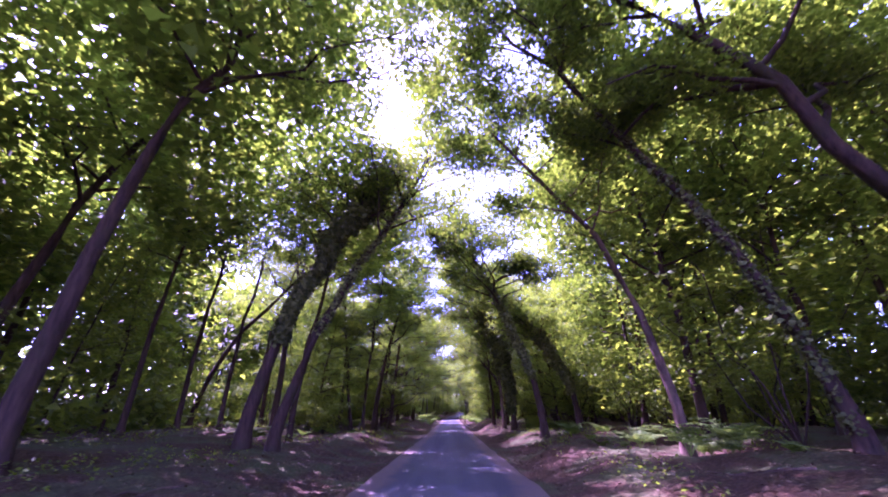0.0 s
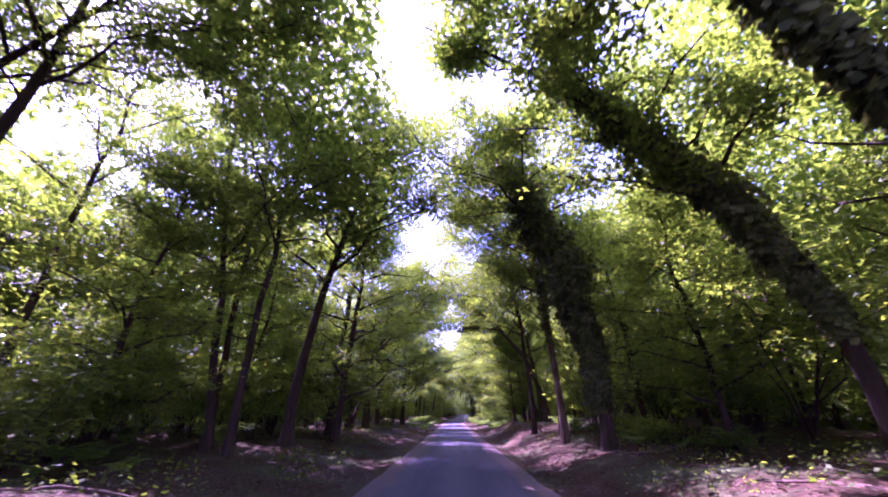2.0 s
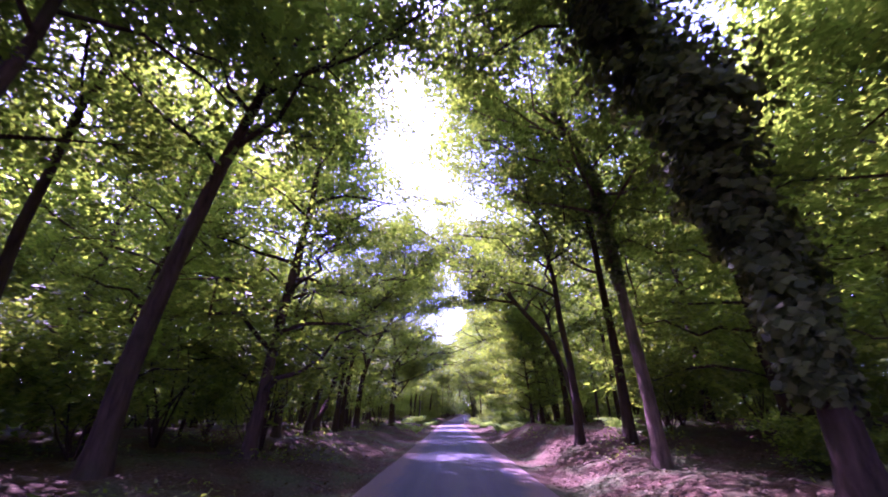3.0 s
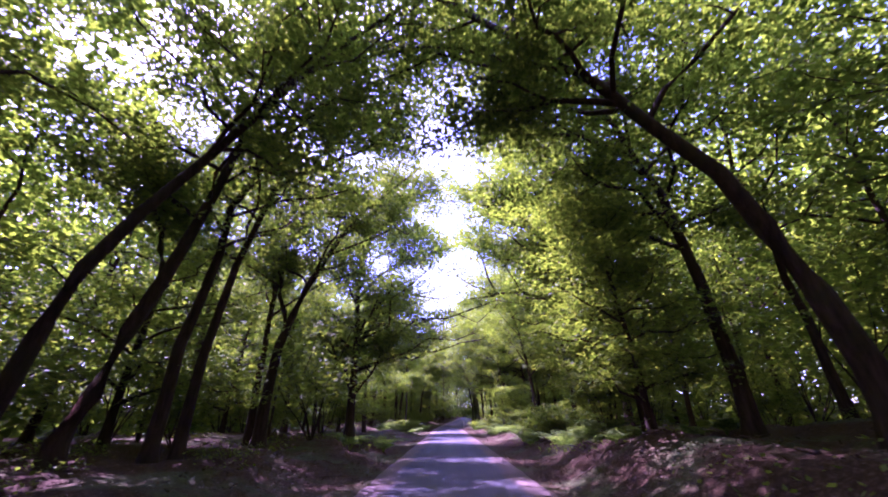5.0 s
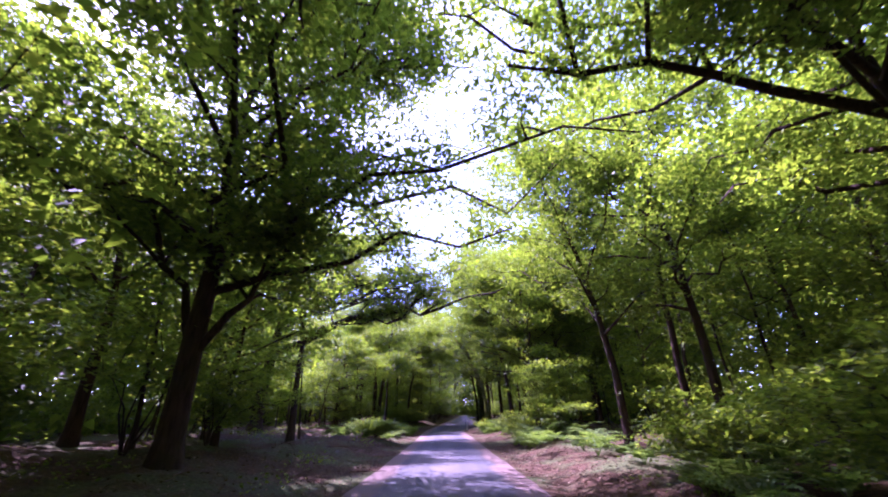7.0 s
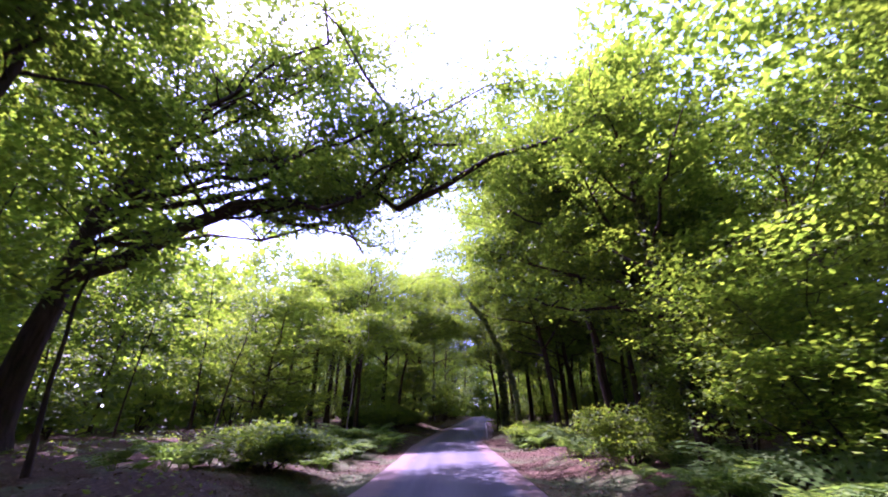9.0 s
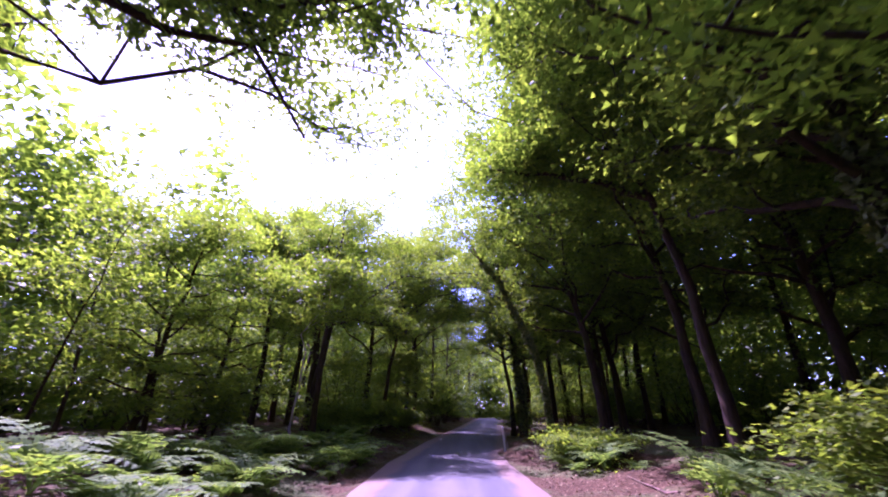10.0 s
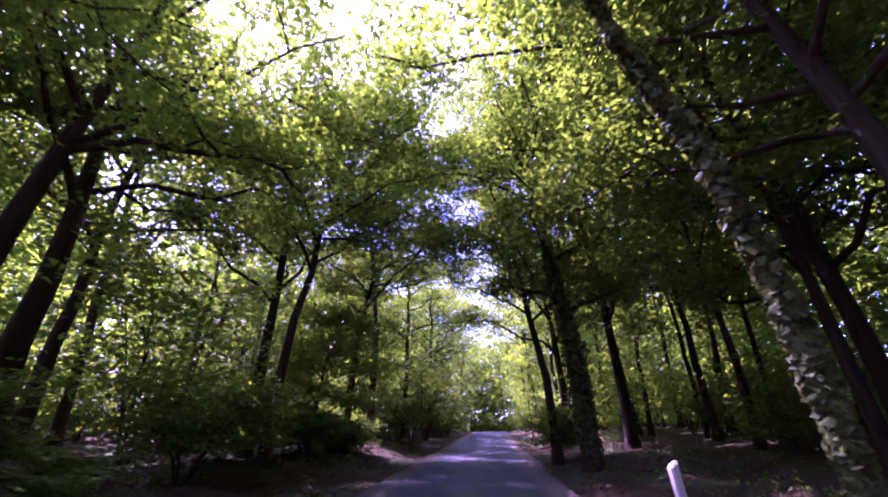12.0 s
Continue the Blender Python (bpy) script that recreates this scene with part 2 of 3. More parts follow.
def wander(rng, a, b, n, amount, sag=0.0):
    """A limb's line from a to b."""
    pts = []
    for i in range(n + 1):
        u = i / n
        j = Vector(rng.normal(0, amount, 3)) if 0 < i else Vector((0, 0, 0))
        pts.append(a.lerp(b, u) + j * u ** 0.5 - Vector((0, 0, sag * 4 * u * (1 - u))))
    return pts


def make_tree(name, label, seed, H, r, lean=(0, 0), base=0.35, R=4.5, limbs=16, leaf=0.21, per=50, toward=(0, 0),
              mat=None, bark=None, ivy=None, spray=0.22, rise=0.55, power=2.0, boughs=(), sides=9, fine=2, crook=0.009, dense=2.0, bunch=9):
    """A tree at the origin. lean: where the top stands, bent by power; toward: how far the crown reaches over to a side;
    ivy: (from, to, depth, leaves, thickest at) of a coat round the trunk; boughs: great limbs as (height share, reach, radius);
    fine: 2 with twigs, 1 with limbs alone, 0 with a bare trunk under the leaves; dense: how many small leaves; bunch: leaves in a spray."""
    rng = np.random.default_rng(seed)
    mat, bark = mat or OAK_LEAF, bark or BARK
    root = new(name)
    n = 10
    trunk = [Vector((lean[0] * (i / n) ** power, lean[1] * (i / n) ** power, H * 0.9 * i / n)) + Vector((*rng.normal(0, crook * H * (i / n), 2), 0)) for i in range(n + 1)]
    radii = [r * (1.0 - 0.85 * (i / n) ** 0.9) for i in range(n + 1)]

    def on_trunk(s):
        q = min(max(s, 0), 0.999) * n
        k = int(q)
        return trunk[k].lerp(trunk[k + 1], q - k), r * (1.0 - 0.85 * s ** 0.9)

    line = [trunk[0] - Vector((0, 0, 0.4)), trunk[0] + Vector((0, 0, 0.08)), trunk[0] + Vector((0, 0, 0.5))] + trunk[1:]
    tv, tf, cents = [], [], []
    tube(tv, tf, line, [r * 1.6, r * 1.3, r * 1.03] + radii[1:], sides)

    def twigs(bv, bf, lp, lr, L, count):
        m = len(lp) - 1
        for k in range(count):
            q = rng.uniform(0.28, 1.0) * m
            j = min(int(q), m - 1)
            a = lp[j].lerp(lp[j + 1], q - j)
            w = rng.uniform(0, 6.28)
            e = a + Vector((math.cos(w), math.sin(w), rng.uniform(-0.2, 0.6))) * rng.uniform(0.25, 0.45) * (0.6 + 0.4 * min(L, 5))
            if k % 2 == 0 and fine == 2:
                tube(bv, bf, [a, a.lerp(e, 0.5) + Vector(rng.normal(0, 0.05, 3)), e], [lr * 0.4, lr * 0.28, lr * 0.12], 3)
            cents.extend([a.lerp(e, 0.6), e] if k % 3 else [e])

    az = rng.uniform(0, 6.28)
    for i in range(limbs):
        s = base + (0.97 - base) * (i + 0.3) / limbs
        p, pr = on_trunk(s)
        az += 2.4 + rng.normal(0, 0.3)
        prof = math.sin(math.pi * min(1, 0.28 + 0.72 * (s - base) / (1 - base))) ** 0.7
        L = R * max(0.35, prof) * rng.uniform(0.75, 1.25)
        side = Vector((math.cos(az), math.sin(az), 0)) + Vector((toward[0], toward[1], 0)) * 0.5
        end = p + side * L + Vector((0, 0, L * rise * rng.uniform(0.4, 1.3)))
        lp = wander(rng, p, end, 5, 0.06 * L, -0.05 * L)
        lr = min(pr * 0.55, 0.02 + 0.02 * L)
        if fine:
            tube(tv, tf, lp, [lr * (1 - 0.16 * k) for k in range(6)], 3 + fine)
        twigs(tv, tf, lp, lr, L, 7)
    part("trunk", mesh_from("trunk", tv, tf, [bark], True), root)
    for s, reach, br in boughs:
        bv, bf = [], []
        p, pr = on_trunk(s)
        e = p + Vector(reach)
        L = Vector(reach).length
        lp = wander(rng, p, e, 7, 0.035 * L, -0.06 * L)
        tube(bv, bf, lp, [br * (1 - 0.11 * k) for k in range(8)], 7)
        for k in range(5):
            q = lp[3 + k % 4]
            e2 = q + Vector((*rng.normal(0, 0.3, 2) * L, rng.uniform(0, 0.3) * L)) + (e - p) * 0.2
            l2 = wander(rng, q, e2, 4, 0.03 * L)
            tube(bv, bf, l2, [br * 0.45 * (1 - 0.18 * j) for j in range(5)], 5)
            twigs(bv, bf, l2, br * 0.4, L * 0.6, 5)
        twigs(bv, bf, lp[3:], br * 0.5, L * 0.6, 7)
        part("limb", mesh_from("limb", bv, bf, [bark], True), root)
    if cents and per:
        C = np.array(cents)
        spread = np.array([0.34, 0.34, 0.6 * spray]) * (0.7 + 0.16 * R)
        lv, lf = sprays(rng, C, per * dense, spread, leaf * 1.02 / dense ** 0.5, 0.5 if bunch < 12 else 0.22, 0.25 if bunch < 12 else 0.1, bunch=bunch)
        part("crown", mesh_from("crown", lv, lf, [mat]), root)
    if ivy:
        part("ivy", ivy_mesh(rng, on_trunk, ivy), root, "dark green ivy climbing the trunk")
    return tagged(root, label, "tree")


def ivy_mesh(rng, on_trunk, ivy):
    lo, hi, depth, count, peak = (*ivy, 0.45)[:5]
    s = rng.uniform(lo, hi, count)
    w = rng.uniform(0, 2 * np.pi, count)
    lump = 0.55 + 0.45 * np.sin(w * 2 + s * 37) * np.sin(s * 61 + w)
    pos, out = [], []
    for si, wi, li in zip(s, w, lump):
        p, pr = on_trunk(min(si, 0.999))
        d = Vector((math.cos(wi), math.sin(wi), 0))
        grow = 0.2 + 0.8 * math.exp(-(((si - lo) / (hi - lo) - peak) / 0.34) ** 2)
        pos.append(p + Vector((0, 0, rng.normal(0, 0.12))) + d * (pr + depth * li * grow * rng.uniform(0.2, 1.0)))
        out.append(d + Vector((0, 0, 0.35)))
    v, f = leaves(rng, np.array(pos), 0.14 + 0.05 * min(depth, 1), 0.45, 0.85, np.array(out))
    return mesh_from("ivy", v, f, [IVY_LEAF])


def stand(ob, x, y, turn=0.0, scale=1.0):
    ob.matrix_world = pose(x, y, float(ground_z(x, y)), 0, 0, turn) @ Matrix.Scale(scale, 4)
    return ob

OAK = "tall forest oak with a dark trunk bending towards the lane"
IVY = "tall forest tree with its trunk wrapped in dark ivy"
# the trees along the lane: x, y, height, trunk radius, lean of the top in x, and what sets each apart
KEY = [
    (6.9, 13.0, 15.5, 0.17, -7.6, dict(base=0.5, R=3.6, bark=PALE_BARK, power=2.05, toward=(-0.1, 0))),
    (8.8, 9.5, 17.0, 0.19, -9.2, dict(base=0.5, R=3.4, ivy=(0.03, 0.6, 0.12, 1300), power=1.5, toward=(0, 0))),
    (10.2, 7.0, 17.0, 0.27, -11.5, dict(base=0.45, R=3.6, power=2.0, toward=(0.1, 0), boughs=[(0.5, (-2.0, 3.0, 1.5), 0.10), (0.4, (2.5, 2.0, 3.5), 0.10)])),
    (4.9, 22.8, 14.5, 0.21, -5.5, dict(base=0.5, R=5.2, limbs=24, ivy=(0.22, 0.8, 0.36, 3800), power=1.7, boughs=[(0.62, (3.0, 0.5, 1.6), 0.10), (0.7, (-2.2, 1.0, 2.2), 0.08)])),
    (9.6, 16.5, 17.0, 0.20, -2.0, {}),
    (5.0, 34.2, 14.0, 0.23, -3.6, dict(base=0.6, ivy=(0.10, 0.86, 1.5, 15000, 0.62), power=1.9)),
    (8.4, 28.3, 13.2, 0.22, -9.2, dict(base=0.45, R=3.2, limbs=18, ivy=(0.2, 0.80, 0.95, 9500, 0.6), power=2.1)),
    (4.8, 39.0, 16.5, 0.18, -2.4, dict(base=0.42, limbs=24, bark=PALE_BARK, ivy=(0.3, 0.8, 0.35, 2200))),
    (4.4, 44.0, 16.5, 0.16, -2.0, dict(base=0.35, limbs=24)),
    (5.6, 42.6, 15.5, 0.19, -1.0, dict(base=0.4)),
    (7.0, 52.5, 14.0, 0.27, -10.2, dict(base=0.5, per=28, power=2.0, toward=(-0.5, 0), boughs=[(0.55, (-3.4, 0.6, 0.3), 0.09), (0.6, (-2.5, -2.0, 1.0), 0.08)])),
    (7.4, 56.4, 15.5, 0.22, -3.4, dict(base=0.35, R=5.0, limbs=22, boughs=[(0.6, (-5.2, 1.0, 2.4), 0.10), (0.7, (-4.4, -1.0, 3.0), 0.09)])),
    (8.6, 64.5, 17.0, 0.23, -5.0, dict(base=0.3, R=5.4, limbs=26, power=1.5, boughs=[(0.62, (-4.4, 1.0, 2.6), 0.11), (0.7, (-4.0, 3.0, 2.0), 0.10)])),
    (9.9, 69.6, 15.5, 0.26, -1.2, dict(base=0.35, limbs=22, boughs=[(0.47, (-8.4, -0.3, 1.2), 0.15), (0.55, (-6.5, -2.5, 1.8), 0.11), (0.6, (-7.6, 1.6, 3.0), 0.12), (0.7, (-6.0, -0.5, 4.0), 0.10)], mat=BEECH_LEAF)),
    (7.0, 80.0, 15.5, 0.18, -3.0, dict(base=0.3, R=4.8, limbs=20)),
    (9.3, 77.5, 16.5, 0.20, -1.6, dict(base=0.3, R=4.8, limbs=20)),
    (10.7, 82.0, 17.0, 0.20, 0.0, dict(base=0.4)),
    (5.6, 89.4, 13.5, 0.18, -0.8, dict(base=0.2, R=2.8, limbs=14, per=36, mat=BEECH_LEAF, ivy=(0.1, 0.6, 0.2, 1800))),
    (6.8, 93.6, 15.5, 0.26, -0.8, dict(base=0.25, limbs=22, ivy=(0.1, 0.5, 0.3, 2400), boughs=[(0.45, (-2.4, 0.4, 4.5), 0.14), (0.45, (1.8, 0.6, 4.8), 0.13), (0.4, (-2.0, -1.2, 1.2), 0.08)])),
    (15.7, 95.5, 16.0, 0.18, -0.6, dict(bark=PALE_BARK)),
    (9.2, 95.6, 16.5, 0.24, -1.4, dict(base=0.35, R=4.8, limbs=22, leaf=0.26)),
    (4.5, 108.6, 12.0, 0.13, -4.8, dict(ly=-2.0, base=0.6, limbs=8, per=18, ivy=(0.0, 0.8, 0.17, 4600), power=2.2, R=2.8, bark=PALE_BARK)),
    (8.6, 112.4, 16.0, 0.16, -0.9, dict(base=0.22)),
    (4.6, 117.4, 17.0, 0.28, -2.4, dict(base=0.3, ivy=(0.0, 0.5, 0.35, 2600))),
    (9.4, 112.6, 17.5, 0.24, -2.4, dict(base=0.25, R=5.4, limbs=20, leaf=0.22, per=38)),
    (7.0, 108.6, 18.0, 0.24, -4.0, dict(base=0.3, R=5.8, limbs=24, leaf=0.25, per=46)),
    (8.8, 103.5, 17.0, 0.24, -2.6, dict(base=0.4, R=5.6, limbs=22, leaf=0.23, per=36)),
    (7.4, 99.8, 17.5, 0.20, -3.4, dict(base=0.5, R=5.4, limbs=24, leaf=0.27, boughs=[(0.5, (-5.2, 1.5, 2.2), 0.14)])),
    (11.6, 100.6, 18.0, 0.24, -1.0, dict(base=0.25, R=5.0, limbs=20, leaf=0.23, per=36)),
    (12.0, 107.4, 18.0, 0.24, -1.0, dict(base=0.22, R=5.0, limbs=20, leaf=0.22, per=34)),
    (14.5, 103.6, 18.0, 0.24, -1.0, dict(base=0.2, R=5.0, limbs=22, leaf=0.30)),
    (-8.2, 8.0, 16.0, 0.24, 4.0, dict(base=0.6, R=5.4, limbs=22)),
    (-7.1, 15.1, 12.6, 0.27, 4.9, dict(base=0.72, per=24, limbs=10, R=3.0, ivy=(0.32, 0.99, 1.35, 10000, 0.85), power=1.75)),
    (-6.1, 15.3, 15.0, 0.22, 6.5, dict(base=0.6, per=30, ivy=(0.3, 0.7, 0.12, 1300), power=1.5)),
    (-16.8, 14.0, 19.0, 0.28, 6.0, dict(base=0.5, per=20, leaf=0.2, power=1.6)),
    (-7.6, 20.8, 17.0, 0.15, 3.2, dict(base=0.55, per=24, R=5.0)),
    (-14.8, 19.5, 18.0, 0.16, 1.5, dict(base=0.5, per=20, leaf=0.2)),
    (-14.2, 22.5, 18.0, 0.15, 1.5, dict(base=0.5, per=20, leaf=0.2)),
    (-13.4, 25.2, 18.0, 0.15, 1.8, dict(base=0.55, per=20, leaf=0.2)),
    (-11.1, 27.2, 18.0, 0.24, 0.9, dict(base=0.5, per=20, leaf=0.2)),
    (-16.3, 27.0, 17.0, 0.20, 12.5, dict(base=0.55, power=1.8, R=4.6, limbs=20, toward=(0.6, 0), boughs=[(0.8, (4.2, 1.0, 1.0), 0.08)])),
    (-14.2, 32.4, 18.0, 0.17, 1.4, dict(base=0.5, per=20, leaf=0.2)),
    (-17.4, 37.9, 18.0, 0.18, 1.4, dict(base=0.5)),
    (-7.6, 33.2, 17.5, 0.15, -2.0, dict(base=0.3, power=1.0, mat=BEECH_LEAF)),
    (-6.5, 32.4, 17.0, 0.14, 1.4, dict(base=0.35)),
    (-6.3, 36.2, 17.0, 0.23, 3.8, dict(base=0.4, power=1.8)),
    (-9.1, 35.8, 16.0, 0.16, 0.5, dict(base=0.4)),
    (-8.3, 48.8, 16.5, 0.20, 1.0, dict(base=0.35)),
    (-8.2, 53.0, 14.0, 0.20, 8.5, dict(base=0.5, R=4.0, per=24, power=1.8)),
    (-8.3, 54.8, 15.5, 0.22, 4.0, dict(base=0.4, power=1.0, boughs=[(0.28, (-1.2, 0.4, 3.2), 0.11)])),
    (-7.7, 56.9, 16.0, 0.20, 3.2, dict(base=0.4, R=4.8, per=36)),
    (-7.6, 57.9, 16.0, 0.18, 3.4, dict(base=0.4, per=36, boughs=[(0.6, (5.0, 0.5, 3.0), 0.09)])),
    (-7.8, 63.5, 15.0, 0.27, 6.5, dict(base=0.5, R=3.8, power=2.6, boughs=[(0.35, (-1.6, 0.5, 4.5), 0.12)])),
    (-9.2, 65.6, 16.0, 0.20, 0.4, dict(base=0.4)),
    (-13.2, 66.8, 16.0, 0.20, 0.4, dict(base=0.35)),
    (-6.3, 73.1, 18.0, 0.31, -0.2, dict(base=0.24, R=7.4, limbs=40, per=44, leaf=0.27, toward=(0.6, 0), boughs=[(0.55, (6.4, 0.2, 5.0), 0.10), (0.14, (2.6, -0.3, 3.2), 0.12), (0.15, (-2.8, 0.3, 5.2), 0.13), (0.3, (2.0, 0.5, 4.5), 0.13)])),
    (-11.9, 77.0, 15.0, 0.22, -1.6, dict(base=0.35)),
    (-7.6, 84.6, 13.0, 0.18, -0.6, dict(base=0.55, R=3.4)),
    (-12.2, 91.0, 15.0, 0.44, 2.6, dict(base=0.5, R=4.4, limbs=15, leaf=0.26, per=34, toward=(0.4, 0), boughs=[(0.36, (11.8, 1.0, 3.6), 0.30), (0.42, (9.0, -0.6, 1.4), 0.17), (0.58, (10.6, 2.0, 3.4), 0.14), (0.5, (11.4, -0.8, 3.2), 0.12), (0.52, (10.4, 4.6, 3.0), 0.11), (0.46, (12.4, 3.0, 4.0), 0.12), (0.44, (9.5, 7.5, 2.6), 0.10), (0.56, (11.5, 5.5, 4.2), 0.10), (0.64, (8.0, -2.6, 4.4), 0.11), (0.68, (7.0, 0.4, 4.6), 0.11), (0.6, (6.5, 3.0, 3.0), 0.10)])),
    (-6.0, 106.5, 13.0, 0.15, 0.3, dict(base=0.45, R=3.2, limbs=11, per=26, mat=BEECH_LEAF)),
    (-8.0, 111.6, 13.5, 0.30, -0.8, dict(base=0.4, per=30)),
    (-7.2, 109.6, 12.5, 0.26, 1.6, dict(base=0.5, per=30, mat=BEECH_LEAF, boughs=[(0.5, (4.6, 0.3, -0.4), 0.09)])),
    (-9.4, 108.0, 12.5, 0.18, 0.0, dict(base=0.45, R=3.2, limbs=12, mat=BEECH_LEAF)),
    (-6.4, 118.5, 16.0, 0.24, 0.6, dict(base=0.35)),
    (-4.6, 115.8, 15.0, 0.17, 2.8, dict(base=0.4, R=4.6, limbs=26, mat=BEECH_LEAF)),
    (4.3, 120.4, 16.0, 0.19, -2.6, dict(base=0.36, R=4.6, limbs=26, mat=BEECH_LEAF)),
    (-3.9, 121.8, 16.0, 0.18, 2.2, dict(base=0.38, R=4.4, limbs=24)),
    (-10.2, 114.5, 15.0, 0.22, 0.4, dict(base=0.35)),
    (-3.5, 125.2, 18.5, 0.20, -0.2, dict(base=0.35)),
    (7.6, 121.5, 19.0, 0.24, -1.4, dict(base=0.25)),
    (-2.4, 130.5, 16.0, 0.18, 0.4, dict(base=0.4)),
    (6.5, 126.5, 16.0, 0.24, -1.2, dict(base=0.3)),
]
for i, (x, y, H, r, lx, more) in enumerate(KEY):
    more.setdefault("toward", (-0.35 if x > 0 else 0.35, 0))
    more.setdefault("dense", 2.5)
    stand(make_tree("tree", IVY if "ivy" in more else OAK, 100 + i, H, r, (lx, more.pop("ly", 0.0)), **more), x, y)

# leafy trees of the second row, green down to the undergrowth: x, y, height, crown radius
LEAFY = [(6.6, 60.4, 13.0, 3.4), (5.2, 57.0, 8.0, 2.4), (8.8, 40.0, 13.0, 3.4), (8.2, 33.0, 10.0, 2.8),
         (-9.6, 31.0, 9.5, 3.0), (-5.6, 40.5, 17.5, 4.0), (-7.0, 44.0, 18.0, 4.2), (-10.6, 41.0, 13.0, 3.6), (-11.0, 59.5, 12.0, 3.4), (-13.5, 71.5, 13.0, 3.6),
         (-8.6, 79.5, 10.0, 3.0), (-11.5, 84.0, 11.0, 3.0),
         (-9.8, 101.2, 9.0, 3.0), (-11.0, 107.0, 12.0, 3.4), (-4.6, 119.5, 6.0, 2.2)]
for i, (x, y, H, R) in enumerate(LEAFY):
    stand(make_tree("tree", "leafy beech with low layered branches over the undergrowth", 200 + i, H, 0.05 + 0.008 * H, (0.08 * H * (-1 if x > 0 else 1), 0.2), 0.1, R, 24, 0.19, 34,
                    (-0.15 if x > 0 else 0.15, 0), BEECH_LEAF, spray=0.12, rise=0.22, power=1.4, dense=2.5, bunch=24), x, y)

# a thin pale sapling on the verge
stand(make_tree("sapling", "thin pale sapling with a crooked stem and bright leaves", 301, 7.4, 0.045, (0.7, 0.2), 0.6, 1.8, 9, 0.17, 40,
                mat=BEECH_LEAF, bark=SILVER_BARK, crook=0.03), -5.7, 103.3)


def make_shrub(seed, H, R, stems=7, per=46, leaf=0.18, mat=None, label="leafy understorey shrub with layered sprays of leaves"):
    """Bent stems from one stool, each with flat sprays of leaves."""
    rng = np.random.default_rng(seed)
    root = new("shrub")
    sv, sf, cents = [], [], []
    for i in range(stems):
        az = 2.4 * i + rng.normal(0, 0.4)
        reach = R * rng.uniform(0.35, 1.0)
        top = Vector((math.cos(az) * reach, math.sin(az) * reach, H * rng.uniform(0.55, 1.0)))
        lp = wander(rng, Vector((0, 0, -0.1)), top, 5, 0.05 * H, -0.08 * H)
        tube(sv, sf, lp, [0.03 * (1 - 0.17 * k) for k in range(6)], 3)
        for k in range(9):
            q = rng.uniform(0.3, 1.0) * 5
            j = min(int(q), 4)
            a = lp[j].lerp(lp[j + 1], q - j)
            w = rng.uniform(0, 6.28)
            e = a + Vector((math.cos(w), math.sin(w), rng.uniform(-0.05, 0.25))) * rng.uniform(0.4, 0.9) * (0.4 + 0.3 * R)
            if per > 30:  # twigs on the near ones alone
                tube(sv, sf, [a, e], [0.010, 0.004], 3)
            cents.extend([a.lerp(e, 0.55), e])
    C = np.array(cents)
    lv, lf = sprays(rng, C, per, np.array([0.26, 0.26, 0.06]) * (0.5 + 0.3 * R), leaf * 0.72, 0.24, 0.12, per > 30, 20)
    part("stem", mesh_from("stem", sv, sf, [BARK], True), root)
    part("foliage", mesh_from("foliage", lv, lf, [mat or BEECH_LEAF]), root)
    return tagged(root, label, "shrub", "understorey shrubs")


def scatter(protos, spots, rng, low=0.85, high=1.2, lean=3.0):
    """The prototypes and copies of them on the given spots."""
    for k, (x, y) in enumerate(spots):
        m = pose(x, y, float(ground_z(x, y)), rng.normal(0, lean), rng.normal(0, lean), rng.uniform(0, 360)) @ Matrix.Scale(rng.uniform(low, high), 4)
        if k < len(protos):
            protos[k].matrix_world = m
        else:
            copy_thing(protos[k % len(protos)], m)


def spots_in(rng, tries, xs, ys, gap, keep, taken):
    """Places at least gap apart from one another and from those taken."""
    got = []
    for _ in range(tries):
        x, y = rng.uniform(*xs), rng.uniform(*ys)
        d = x - float(road_x(y))
        if keep(d, y) and all((x - a) ** 2 + (y - b) ** 2 > gap * gap for a, b in taken):
            got.append((x, y))
            taken.append((x, y))
    return got


rng = np.random.default_rng(5)
taken = [(k[0], k[1]) for k in KEY + LEAFY]
protos = [make_tree("tree", OAK, 50 + i, 15 + 0.8 * i, 0.15 + 0.02 * i, (0.5 * i - 1.0, 0), 0.36, 4.2, 17, 0.36, 12, sides=6, fine=1) for i in range(4)]
near = spots_in(rng, 300, (8, 17), (96, 130), 3.2, lambda d, y: d > 7.5, taken)
# trees below y = 0 stand unseen behind the start, kept for their shade
near += spots_in(rng, 500, (8, 17), (-6, 58), 3.8, lambda d, y: not (27 < y < 45 and d < 11.5) and d > 10.5, taken)
near += spots_in(rng, 1300, (-17, 17), (-8, 172), 4.6, lambda d, y: not (-14.5 < d < 0 and y < 46) and not (-20 < d < 0 and 66 < y < 90) and (d > 11.0 or d < -11.5 or (y > 130 and abs(d) > 3.6)) and not (-18 < d < 0 and 92 < y < 114), taken)
scatter(protos, near, rng)
poles = [make_tree("young_tree", "slim young forest tree with a thin dark stem", 70 + i, 9 + i, 0.06 + 0.015 * i, (0.6 * i - 0.6, 0.3), 0.35, 1.9, 9, 0.26, 11, mat=BEECH_LEAF, sides=5, fine=1) for i in range(3)]
